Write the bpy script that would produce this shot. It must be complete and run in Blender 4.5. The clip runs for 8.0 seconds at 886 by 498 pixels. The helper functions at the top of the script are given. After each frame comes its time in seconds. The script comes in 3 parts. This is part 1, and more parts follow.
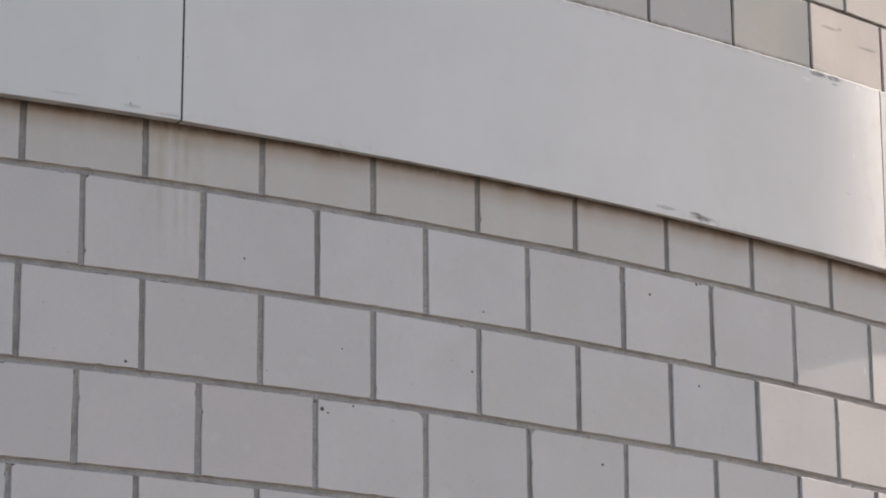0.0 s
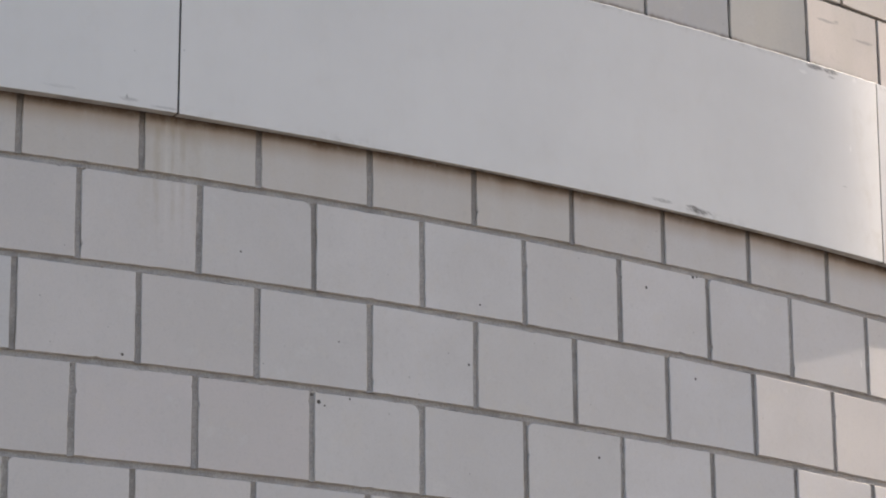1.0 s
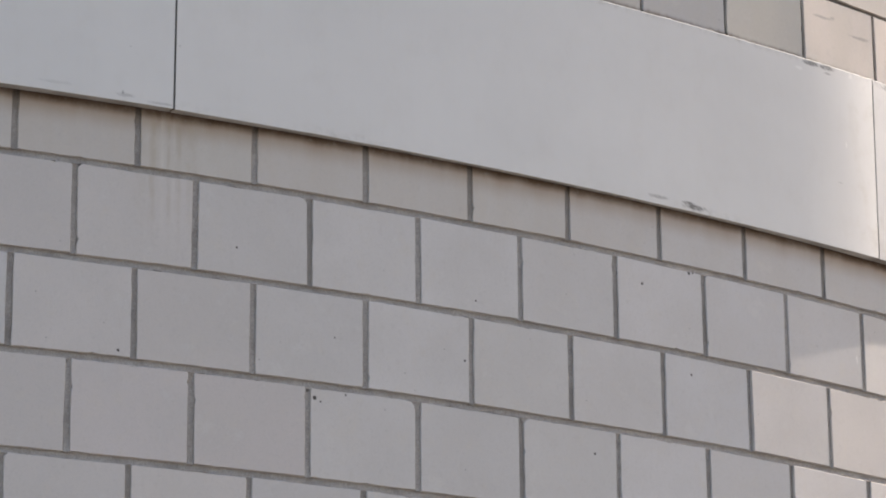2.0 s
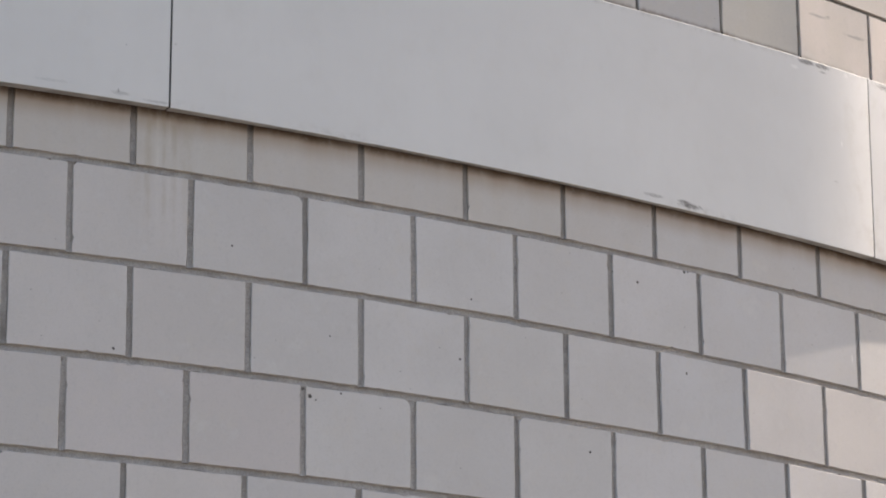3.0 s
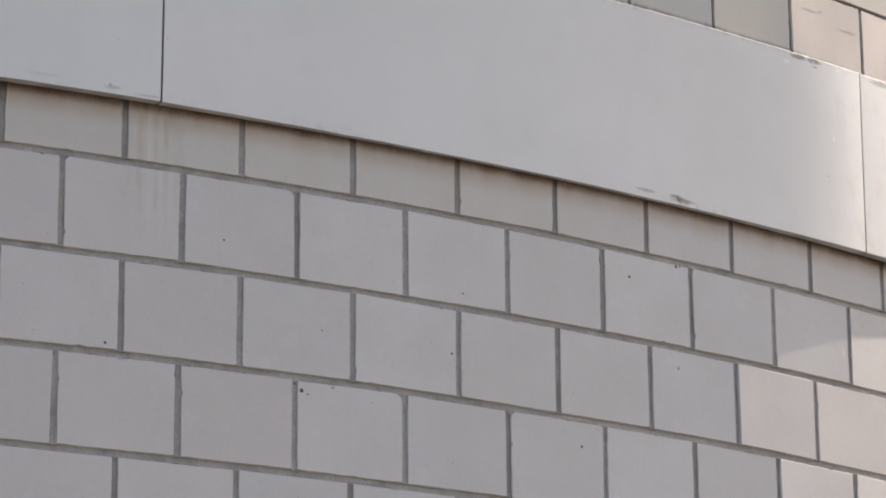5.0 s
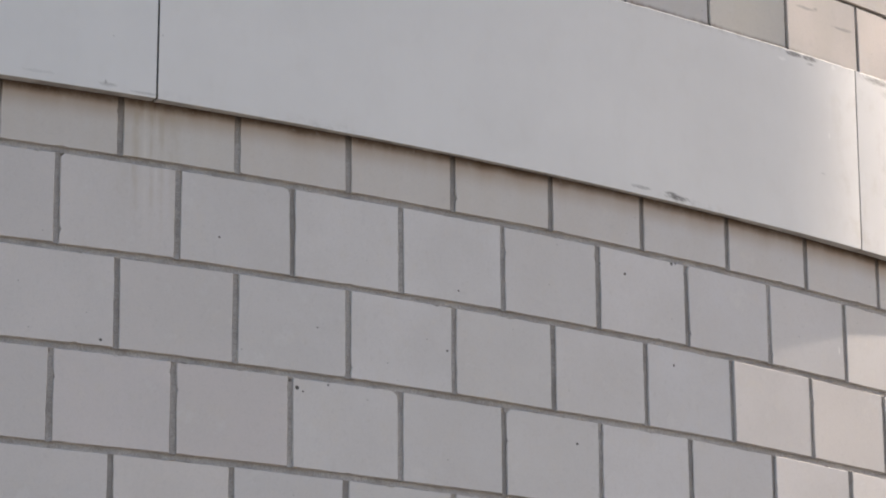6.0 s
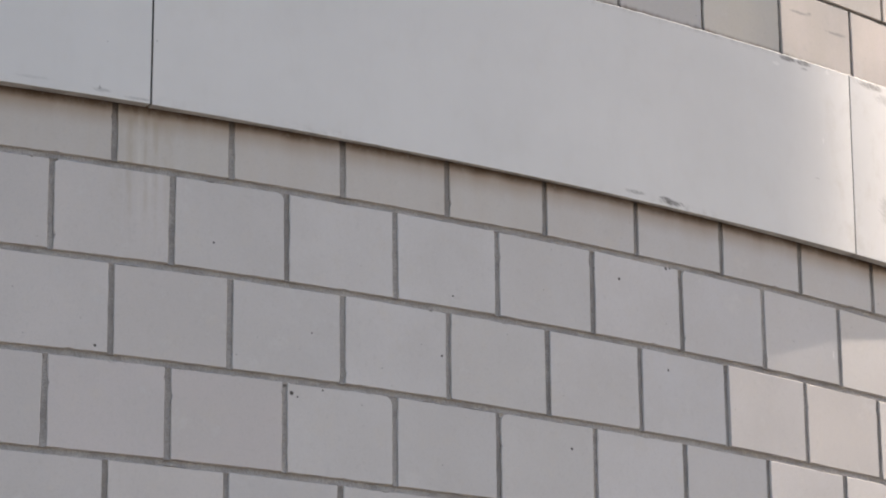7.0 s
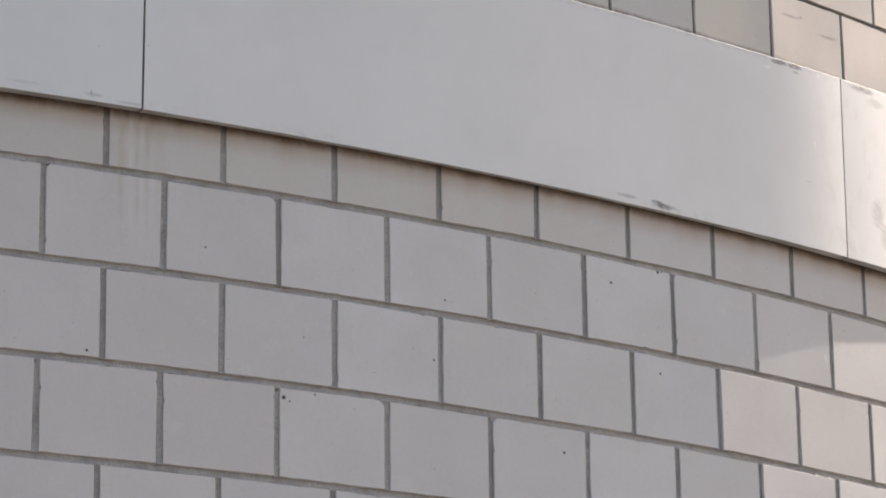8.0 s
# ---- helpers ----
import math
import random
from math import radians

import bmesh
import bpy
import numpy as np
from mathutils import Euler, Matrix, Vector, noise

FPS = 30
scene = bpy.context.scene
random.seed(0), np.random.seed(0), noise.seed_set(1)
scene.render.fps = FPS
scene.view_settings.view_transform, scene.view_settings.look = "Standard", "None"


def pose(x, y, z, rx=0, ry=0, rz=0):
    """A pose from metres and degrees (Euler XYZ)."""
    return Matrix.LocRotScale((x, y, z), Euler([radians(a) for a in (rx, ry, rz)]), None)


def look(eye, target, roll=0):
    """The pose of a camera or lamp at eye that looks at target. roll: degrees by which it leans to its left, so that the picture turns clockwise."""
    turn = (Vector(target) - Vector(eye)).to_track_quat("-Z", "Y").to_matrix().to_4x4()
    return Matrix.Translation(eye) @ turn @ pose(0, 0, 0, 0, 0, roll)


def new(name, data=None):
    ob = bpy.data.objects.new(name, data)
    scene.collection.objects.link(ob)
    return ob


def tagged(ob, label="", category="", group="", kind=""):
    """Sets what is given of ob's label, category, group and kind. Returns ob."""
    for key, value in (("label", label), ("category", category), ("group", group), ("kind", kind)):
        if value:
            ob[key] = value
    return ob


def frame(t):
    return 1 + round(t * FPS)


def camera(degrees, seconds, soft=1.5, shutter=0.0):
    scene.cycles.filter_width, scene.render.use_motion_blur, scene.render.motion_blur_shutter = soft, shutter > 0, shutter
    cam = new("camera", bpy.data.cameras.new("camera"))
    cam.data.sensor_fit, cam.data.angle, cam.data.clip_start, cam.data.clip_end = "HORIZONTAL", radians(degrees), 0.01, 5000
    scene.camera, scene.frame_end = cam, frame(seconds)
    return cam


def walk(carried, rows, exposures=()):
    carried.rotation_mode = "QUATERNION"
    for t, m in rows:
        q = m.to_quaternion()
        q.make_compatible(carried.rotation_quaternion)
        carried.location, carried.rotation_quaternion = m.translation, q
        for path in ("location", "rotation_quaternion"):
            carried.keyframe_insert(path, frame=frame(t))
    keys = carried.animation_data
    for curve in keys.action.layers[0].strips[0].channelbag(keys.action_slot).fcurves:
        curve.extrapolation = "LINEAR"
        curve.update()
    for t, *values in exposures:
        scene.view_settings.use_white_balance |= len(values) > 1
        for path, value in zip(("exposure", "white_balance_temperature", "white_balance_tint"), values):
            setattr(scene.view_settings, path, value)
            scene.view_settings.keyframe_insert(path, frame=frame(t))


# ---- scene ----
cam = camera(16.1, 8.0, soft=1.9)

# ---- the camera: a long lens panning slowly from one spot, held at eye height ----
EYE = (0.0, -16.529, 1.60)
PAN = [  # seconds, yaw, pitch, roll in degrees
    (0.0, -17.647, 17.076, -0.502),
    (0.5, -17.673, 17.009, -0.518),
    (1.0, -17.711, 16.947, -0.532),
    (1.5, -17.748, 16.901, -0.536),
    (3.0, -17.876, 16.844, -0.506),
    (3.5, -17.918, 16.831, -0.498),
    (4.0, -17.956, 16.814, -0.490),
    (4.5, -17.992, 16.781, -0.505),
    (6.0, -18.116, 16.688, -0.520),
    (6.5, -18.168, 16.717, -0.574),
    (7.0, -18.225, 16.781, -0.635),
    (7.5, -18.291, 16.838, -0.719),
    (8.0, -18.382, 16.854, -0.798),
]
walk(cam, [(t, pose(*EYE, 90 + p, 0, y) @ pose(0, 0, 0, 0, 0, r)) for t, y, p, r in PAN],
     exposures=[(0.0, 1.62, 7300, 16)])

# ---- light: a warm sun that grazes the curve of the wall, and the open sky ----
SUN_TURN, SUN_HEIGHT = 111.35, 27.3   # degrees round the drum from the camera's side, degrees above the horizon


def round_dir(deg):
    """The way out from the drum's axis at an angle round it; 0 faces the camera's spot."""
    return Vector((math.sin(radians(deg)), -math.cos(radians(deg)), 0))


sun_way = round_dir(SUN_TURN) * math.cos(radians(SUN_HEIGHT)) + Vector((0, 0, math.sin(radians(SUN_HEIGHT))))
sun_data = bpy.data.lights.new("sun", "SUN")
sun_data.energy, sun_data.angle, sun_data.color = 4.4, radians(0.42), (1.0, 0.95, 0.88)
sun = new("sun", sun_data)
sun.matrix_world = look(sun_way * 60, (0, 0, 0))

world = bpy.data.worlds.new("sky")
scene.world = world
world.use_nodes = True
sky = world.node_tree.nodes.new("ShaderNodeTexSky")
sky.sky_type, sky.sun_disc = "NISHITA", False
sky.dust_density, sky.ozone_density = 1.8, 0.8
sky.sun_elevation = radians(SUN_HEIGHT)
sky.sun_rotation = math.atan2(sun_way.x, sun_way.y)
background = world.node_tree.nodes["Background"]
background.inputs["Strength"].default_value = 0.09
world.node_tree.links.new(sky.outputs[0], background.inputs["Color"])

# ---- plan ----
RADIUS = 9.336          # face of the block wall, a drum about the origin
COURSE, LENGTH = 0.25, 0.3231
BED, HEAD = 0.0185, 0.0170   # joints between courses and between neighbours
UPPER_HEAD, UPPER_BED_JOINT = 0.0115, 0.0130
DROP = 0.0045            # the courses lie this much under the datum
DATUM = 4.080           # the bed joint under the course that meets the band
STEP = math.degrees(LENGTH / RADIUS)
FIRST = 7.561           # angle of joint 0 in the lower wall
BAND_BOTTOM, BAND_TOP, BAND_OUT = DATUM + 0.1545, DATUM + 0.7150, RADIUS + 0.0335
UPPER_BED = DATUM + 0.9520   # top of the first course over the band
PANEL_FROM, PANEL_ANGLE = 10.038, 14.692
LEAN = math.tan(radians(0.75))   # the sheets lean out towards the top
WALL_FROM, WALL_TO = -179.5, 179.5
TOP = UPPER_BED + 6 * COURSE


# ---- materials ----
class Nodes:
    """A few short ways to write a node material."""

    def __init__(self, name):
        self.mat = bpy.data.materials.new(name)
        self.mat.use_nodes = True
        self.tree = self.mat.node_tree
        self.bsdf = self.tree.nodes["Principled BSDF"]

    def make(self, kind, **inputs):
        node = self.tree.nodes.new(kind)
        for key, value in inputs.items():
            self.put(value, node.inputs[key.replace("_", " ")])
        return node

    def put(self, value, socket):
        if isinstance(value, bpy.types.NodeSocket):
            self.tree.links.new(value, socket)
        else:
            socket.default_value = value

    def math(self, op, a, b=0.0, c=0.0, clamp=False):
        node = self.tree.nodes.new("ShaderNodeMath")
        node.operation, node.use_clamp = op, clamp
        for value, socket in zip((a, b, c), node.inputs):
            self.put(value, socket)
        return node.outputs[0]

    def step(self, value, low, high, out_low=0.0, out_high=1.0):
        node = self.tree.nodes.new("ShaderNodeMapRange")
        node.interpolation_type = "SMOOTHSTEP"
        for value_, socket in zip((value, low, high, out_low, out_high), node.inputs):
            self.put(value_, socket)
        return node.outputs[0]

    def noise(self, vector, scale, detail=3.0, rough=0.55):
        return self.make("ShaderNodeTexNoise", Vector=vector, Scale=scale, Detail=detail, Roughness=rough).outputs["Fac"]

    def mix(self, factor, a, b, blend="MIX"):
        node = self.tree.nodes.new("ShaderNodeMix")
        node.data_type, node.blend_type = "RGBA", blend
        self.put(factor, node.inputs[0])
        for value, socket in ((a, node.inputs[6]), (b, node.inputs[7])):
            self.put(value if isinstance(value, bpy.types.NodeSocket) else (*value, 1.0), socket)
        return node.outputs[2]

    def place(self):
        """World position, its length round the drum from angle 0, and its height over the datum joint."""
        pos = self.make("ShaderNodeNewGeometry").outputs["Position"]
        xyz = self.make("ShaderNodeSeparateXYZ", Vector=pos)
        turn = self.math("ARCTAN2", xyz.outputs[0], self.math("MULTIPLY", xyz.outputs[1], -1.0))
        return pos, self.math("MULTIPLY", turn, RADIUS), self.math("SUBTRACT", xyz.outputs[2], DATUM)

    def flat(self, along, up, sx=1.0, sy=1.0, z=0.0):
        return self.make("ShaderNodeCombineXYZ", X=self.math("MULTIPLY", along, sx), Y=self.math("MULTIPLY", up, sy), Z=z).outputs[0]

    def spot(self, along, up, a, b, ra, rb, wobble, amount=0.6, soft=0.5):
        """1 inside an uneven patch about (a, b), 0 outside."""
        x = self.math("DIVIDE", self.math("SUBTRACT", along, a), ra)
        y = self.math("DIVIDE", self.math("SUBTRACT", up, b), rb)
        far = self.math("SQRT", self.math("ADD", self.math("MULTIPLY", x, x), self.math("MULTIPLY", y, y)))
        far = self.math("ADD", far, self.math("MULTIPLY", self.math("SUBTRACT", wobble, 0.5), amount * 2))
        return self.step(far, 1.0, 1.0 - soft, 0.0, 1.0)

    def stain_and_shade(self, colour, along, up, amount, brown, black):
        """Brown wash that the sheets have left on the masonry under them, with their shade painted in, heavier in some
        stretches.
        """
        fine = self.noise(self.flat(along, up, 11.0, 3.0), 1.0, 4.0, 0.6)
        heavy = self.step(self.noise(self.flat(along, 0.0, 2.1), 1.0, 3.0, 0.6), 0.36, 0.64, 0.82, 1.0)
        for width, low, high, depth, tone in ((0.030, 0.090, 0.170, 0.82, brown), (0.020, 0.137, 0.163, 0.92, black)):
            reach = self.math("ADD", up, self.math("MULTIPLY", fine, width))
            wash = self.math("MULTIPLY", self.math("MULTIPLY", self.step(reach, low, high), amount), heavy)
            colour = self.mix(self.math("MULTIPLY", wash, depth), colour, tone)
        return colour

    def top_dirt(self, colour, along, up):
        """A ragged tide mark of dirt and moss on the masonry just over the sheets."""
        fine = self.noise(self.flat(along, up, 55.0, 8.0), 1.0, 4.0, 0.65)
        slow = self.noise(self.flat(along, 0.0, 5.0), 1.0, 3.0, 0.6)
        line = self.math("SUBTRACT", up, self.math("MULTIPLY", self.math("ADD", fine, slow), 0.016))
        mark = self.math("MULTIPLY", self.step(line, 0.730, 0.712), self.step(up, 0.60, 0.62))
        mark = self.math("MULTIPLY", mark, self.step(slow, 0.30, 0.60, 0.45, 0.85))
        moss = self.step(self.noise(self.flat(along, 0.0, 3.0, 1.0, 7.0), 1.0, 2.0), 0.50, 0.62)
        return self.mix(mark, colour, self.mix(moss, (0.120, 0.090, 0.070), (0.115, 0.105, 0.050)))

    def bump(self, height, strength, distance):
        node = self.make("ShaderNodeBump", Strength=strength, Distance=distance, Height=height)
        self.put(node.outputs[0], self.bsdf.inputs["Normal"])


# pits and chips in the blocks: length round the drum, height over the datum, radius
PITS = [(1.830, -0.173, 0.0036), (2.110, -0.374, 0.0030), (2.502, -0.383, 0.0042), (3.103, -0.077, 0.0055),
        (2.052, -0.539, 0.0070), (2.069, -0.547, 0.0034), (2.922, -0.580, 0.0050), (3.274, -0.311, 0.0046),
        (1.514, -0.479, 0.0048), (3.009, -0.062, 0.0080), (2.540, -0.214, 0.0036), (2.142, -0.521, 0.0036), (3.276, -0.018, 0.0062), (3.290, -0.016, 0.0040)]


def stone_material(name, joined):
    """Pale, fine-ground concrete block with faint clouds, pores, a few pits and drip marks."""
    n = Nodes(name)
    pos, along, up = n.place()
    if joined:
        chance = n.make("ShaderNodeNewGeometry").outputs["Random Per Island"]
    else:
        chance = n.make("ShaderNodeObjectInfo").outputs["Random"]
    colour = n.mix(chance, (0.550, 0.529, 0.516), (0.595, 0.574, 0.565))
    if not joined:   # each block's cast: some batches are pinker, yellower or cooler than the rest, and some casts hold painted sun or shade
        colour = n.mix(1.0, colour, n.make("ShaderNodeObjectInfo").outputs["Color"], "MULTIPLY")
    cloud = n.step(n.noise(pos, 5.0, 5.0, 0.6), 0.30, 0.72)
    colour = n.mix(n.math("MULTIPLY", cloud, 0.55), colour, (0.520, 0.493, 0.474))
    warm = n.step(n.noise(pos, 16.0, 4.0, 0.65), 0.50, 0.80)
    colour = n.mix(n.math("MULTIPLY", warm, 0.35), colour, (0.600, 0.545, 0.480))
    bloom = n.step(n.noise(pos, 10.0, 5.0, 0.7), 0.56, 0.70)
    colour = n.mix(n.math("MULTIPLY", bloom, 0.30), colour, (0.655, 0.640, 0.625))
    tan = n.step(n.noise(n.flat(along, up, 7.0, 9.0, 3.0), 1.0, 5.0, 0.65), 0.58, 0.74)
    colour = n.mix(n.math("MULTIPLY", tan, 0.14), colour, (0.560, 0.500, 0.430))
    scrape = n.step(n.noise(n.flat(along, up, 40.0, 11.0), 1.0, 5.0, 0.7), 0.60, 0.72)
    colour = n.mix(n.math("MULTIPLY", scrape, 0.22), colour, (0.455, 0.430, 0.415))
    grain = n.noise(pos, 420.0, 2.0, 0.7)
    colour = n.mix(n.step(grain, 0.30, 0.75, 0.16, 0.0), colour, (0.330, 0.310, 0.300))
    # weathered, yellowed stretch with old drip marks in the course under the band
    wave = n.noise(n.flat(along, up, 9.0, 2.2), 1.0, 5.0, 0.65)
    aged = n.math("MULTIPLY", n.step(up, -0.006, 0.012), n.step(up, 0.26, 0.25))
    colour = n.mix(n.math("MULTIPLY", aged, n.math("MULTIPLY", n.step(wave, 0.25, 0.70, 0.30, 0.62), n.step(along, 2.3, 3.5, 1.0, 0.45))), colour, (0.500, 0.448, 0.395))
    # brown stain under the band, its shade painted into the darkest tone
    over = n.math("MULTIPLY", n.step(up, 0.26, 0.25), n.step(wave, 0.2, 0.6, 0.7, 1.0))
    colour = n.stain_and_shade(colour, along, up, over, (0.310, 0.205, 0.135), (0.080, 0.047, 0.029))
    # the blocks over the band are a yellower batch
    colour = n.mix(n.step(up, 0.60, 0.62, 0.0, n.step(wave, 0.3, 0.7, 0.10, 0.40)), colour, (0.500, 0.455, 0.385))
    colour = n.top_dirt(colour, along, up)
    # pale runs of lime between two brown ones
    ragged = n.noise(n.flat(along, up, 60.0, 4.0), 1.0, 4.0, 0.6)
    broken = n.step(n.noise(n.flat(along, up, 38.0, 15.0), 1.0, 5.0, 0.65), 0.36, 0.60, 0.25, 1.3)
    run_height = n.math("MULTIPLY", n.math("MULTIPLY", n.step(n.math("ADD", up, n.math("MULTIPLY", ragged, 0.12)), -0.20, 0.06), n.step(up, 0.20, 0.10)), broken)
    for a, width, tone, amount in ((1.597, 0.016, (0.370, 0.300, 0.210), 0.28), (1.640, 0.010, (0.370, 0.300, 0.210), 0.26), (1.668, 0.012, (0.370, 0.300, 0.210), 0.26),
                                   (1.622, 0.009, (0.680, 0.650, 0.590), 0.22), (1.652, 0.006, (0.680, 0.650, 0.590), 0.14),
                                   (1.705, 0.026, (0.400, 0.335, 0.250), 0.22), (1.560, 0.030, (0.420, 0.360, 0.280), 0.14)):
        off = n.math("ABSOLUTE", n.math("SUBTRACT", along, a))
        off = n.math("ADD", off, n.math("MULTIPLY", n.math("SUBTRACT", ragged, 0.5), width * 2.0))
        run = n.math("MULTIPLY", n.math("MULTIPLY", n.step(off, width, 0.0), run_height), amount, clamp=True)
        colour = n.mix(run, colour, tone)
    # pores and pits
    speck = n.step(n.noise(pos, 130.0, 4.0, 0.7), 0.50, 0.70)
    colour = n.mix(n.math("MULTIPLY", speck, 0.20), colour, (0.400, 0.375, 0.360))
    pale = n.spot(along, up, 3.948, -0.157, 0.0025, 0.016, wave, 0.5, 0.5)
    colour = n.mix(n.math("MULTIPLY", pale, 0.6), colour, (0.780, 0.760, 0.730))
    blot = n.step(n.noise(pos, 42.0, 5.0, 0.7), 0.56, 0.74)
    colour = n.mix(n.math("MULTIPLY", blot, 0.22), colour, (0.400, 0.375, 0.355))
    pore = n.make("ShaderNodeTexVoronoi", Vector=pos, Scale=34.0)
    size = n.make("ShaderNodeSeparateColor", Color=pore.outputs["Color"])
    tiny = n.math("MULTIPLY", n.step(pore.outputs["Distance"], 0.10, 0.04), n.step(size.outputs[0], 0.90, 0.96))
    jag = n.noise(pos, 260.0, 2.0)
    deep = n.math("MULTIPLY", tiny, 0.45)
    for a, b, r in PITS:
        deep = n.math("MAXIMUM", deep, n.spot(along, up, a, b, r, r, jag, 0.35, 0.45))
    colour = n.mix(n.math("MULTIPLY", deep, 0.94), colour, (0.045, 0.038, 0.034))
    # grey scuffs on sunlit blocks over the band
    scuff = n.noise(n.flat(along, up, 22.0, 60.0), 1.0, 4.0, 0.6)
    for a, b, ra, rb in ((3.866, 0.885, 0.055, 0.007), (3.912, 0.893, 0.016, 0.006), (4.026, 0.858, 0.055, 0.008)):
        colour = n.mix(n.math("MULTIPLY", n.spot(along, up, a, b, ra, rb, scuff, 1.1, 0.9), 0.75), colour, (0.300, 0.275, 0.260))
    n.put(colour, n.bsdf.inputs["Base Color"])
    n.put(n.step(cloud, 0.0, 1.0, 0.78, 0.90), n.bsdf.inputs["Roughness"])
    n.bsdf.inputs["Specular IOR Level"].default_value = 0.3
    relief = n.math("ADD", n.math("MULTIPLY", grain, 0.25), n.math("MULTIPLY", n.noise(pos, 60.0, 3.0), 0.5))
    relief = n.math("SUBTRACT", relief, n.math("MULTIPLY", deep, 3.0))
    n.bump(relief, 0.25, 0.0008)
    return n.mat


# small holes in the upright joints: length round the drum, height over the datum, half width and half height
HOLES = ((3.000, -0.050, 0.006, 0.011), (2.034, -0.521, 0.007, 0.006), (1.381, -0.520, 0.006, 0.007))


def mortar_material(name, low, high):
    """Tooled mortar, sandy, each joint a little lighter or darker than the next, browned under the sheets with their
    shade painted in.
    """
    n = Nodes(name)
    pos, along, up = n.place()
    tone = n.math("ADD", n.noise(pos, 14.0, 4.0, 0.6), n.math("MULTIPLY", n.make("ShaderNodeNewGeometry").outputs["Random Per Island"], 0.5))
    colour = n.mix(n.step(tone, 0.45, 1.05), low, high)
    worn = n.step(n.noise(n.flat(along, up, 16.0, 16.0), 1.0, 5.0, 0.7), 0.50, 0.68)
    colour = n.mix(n.math("MULTIPLY", worn, 0.35), colour, [c * 0.55 for c in low])
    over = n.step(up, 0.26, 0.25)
    colour = n.stain_and_shade(colour, along, up, over, (0.190, 0.135, 0.095), (0.050, 0.032, 0.022))
    for a, b, ra, rb in HOLES:
        colour = n.mix(n.math("MULTIPLY", n.spot(along, up, a, b, ra, rb, n.noise(pos, 200.0, 2.0), 0.5, 0.6), 0.8), colour, (0.060, 0.050, 0.045))
    sand = n.noise(pos, 500.0, 2.0, 0.8)
    colour = n.mix(n.step(sand, 0.35, 0.7, 0.35, 0.0), colour, (0.140, 0.128, 0.118))
    crumb = n.step(n.noise(pos, 170.0, 4.0, 0.7), 0.42, 0.62)
    colour = n.mix(n.math("MULTIPLY", crumb, 0.40), colour, [c * 0.62 for c in low])
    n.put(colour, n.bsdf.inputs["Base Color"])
    n.bsdf.inputs["Roughness"].default_value = 0.95
    n.bsdf.inputs["Specular IOR Level"].default_value = 0.2
    n.bump(n.math("ADD", sand, n.math("MULTIPLY", n.noise(pos, 130.0, 4.0, 0.7), 2.0)), 0.9, 0.0022)
    return n.mat


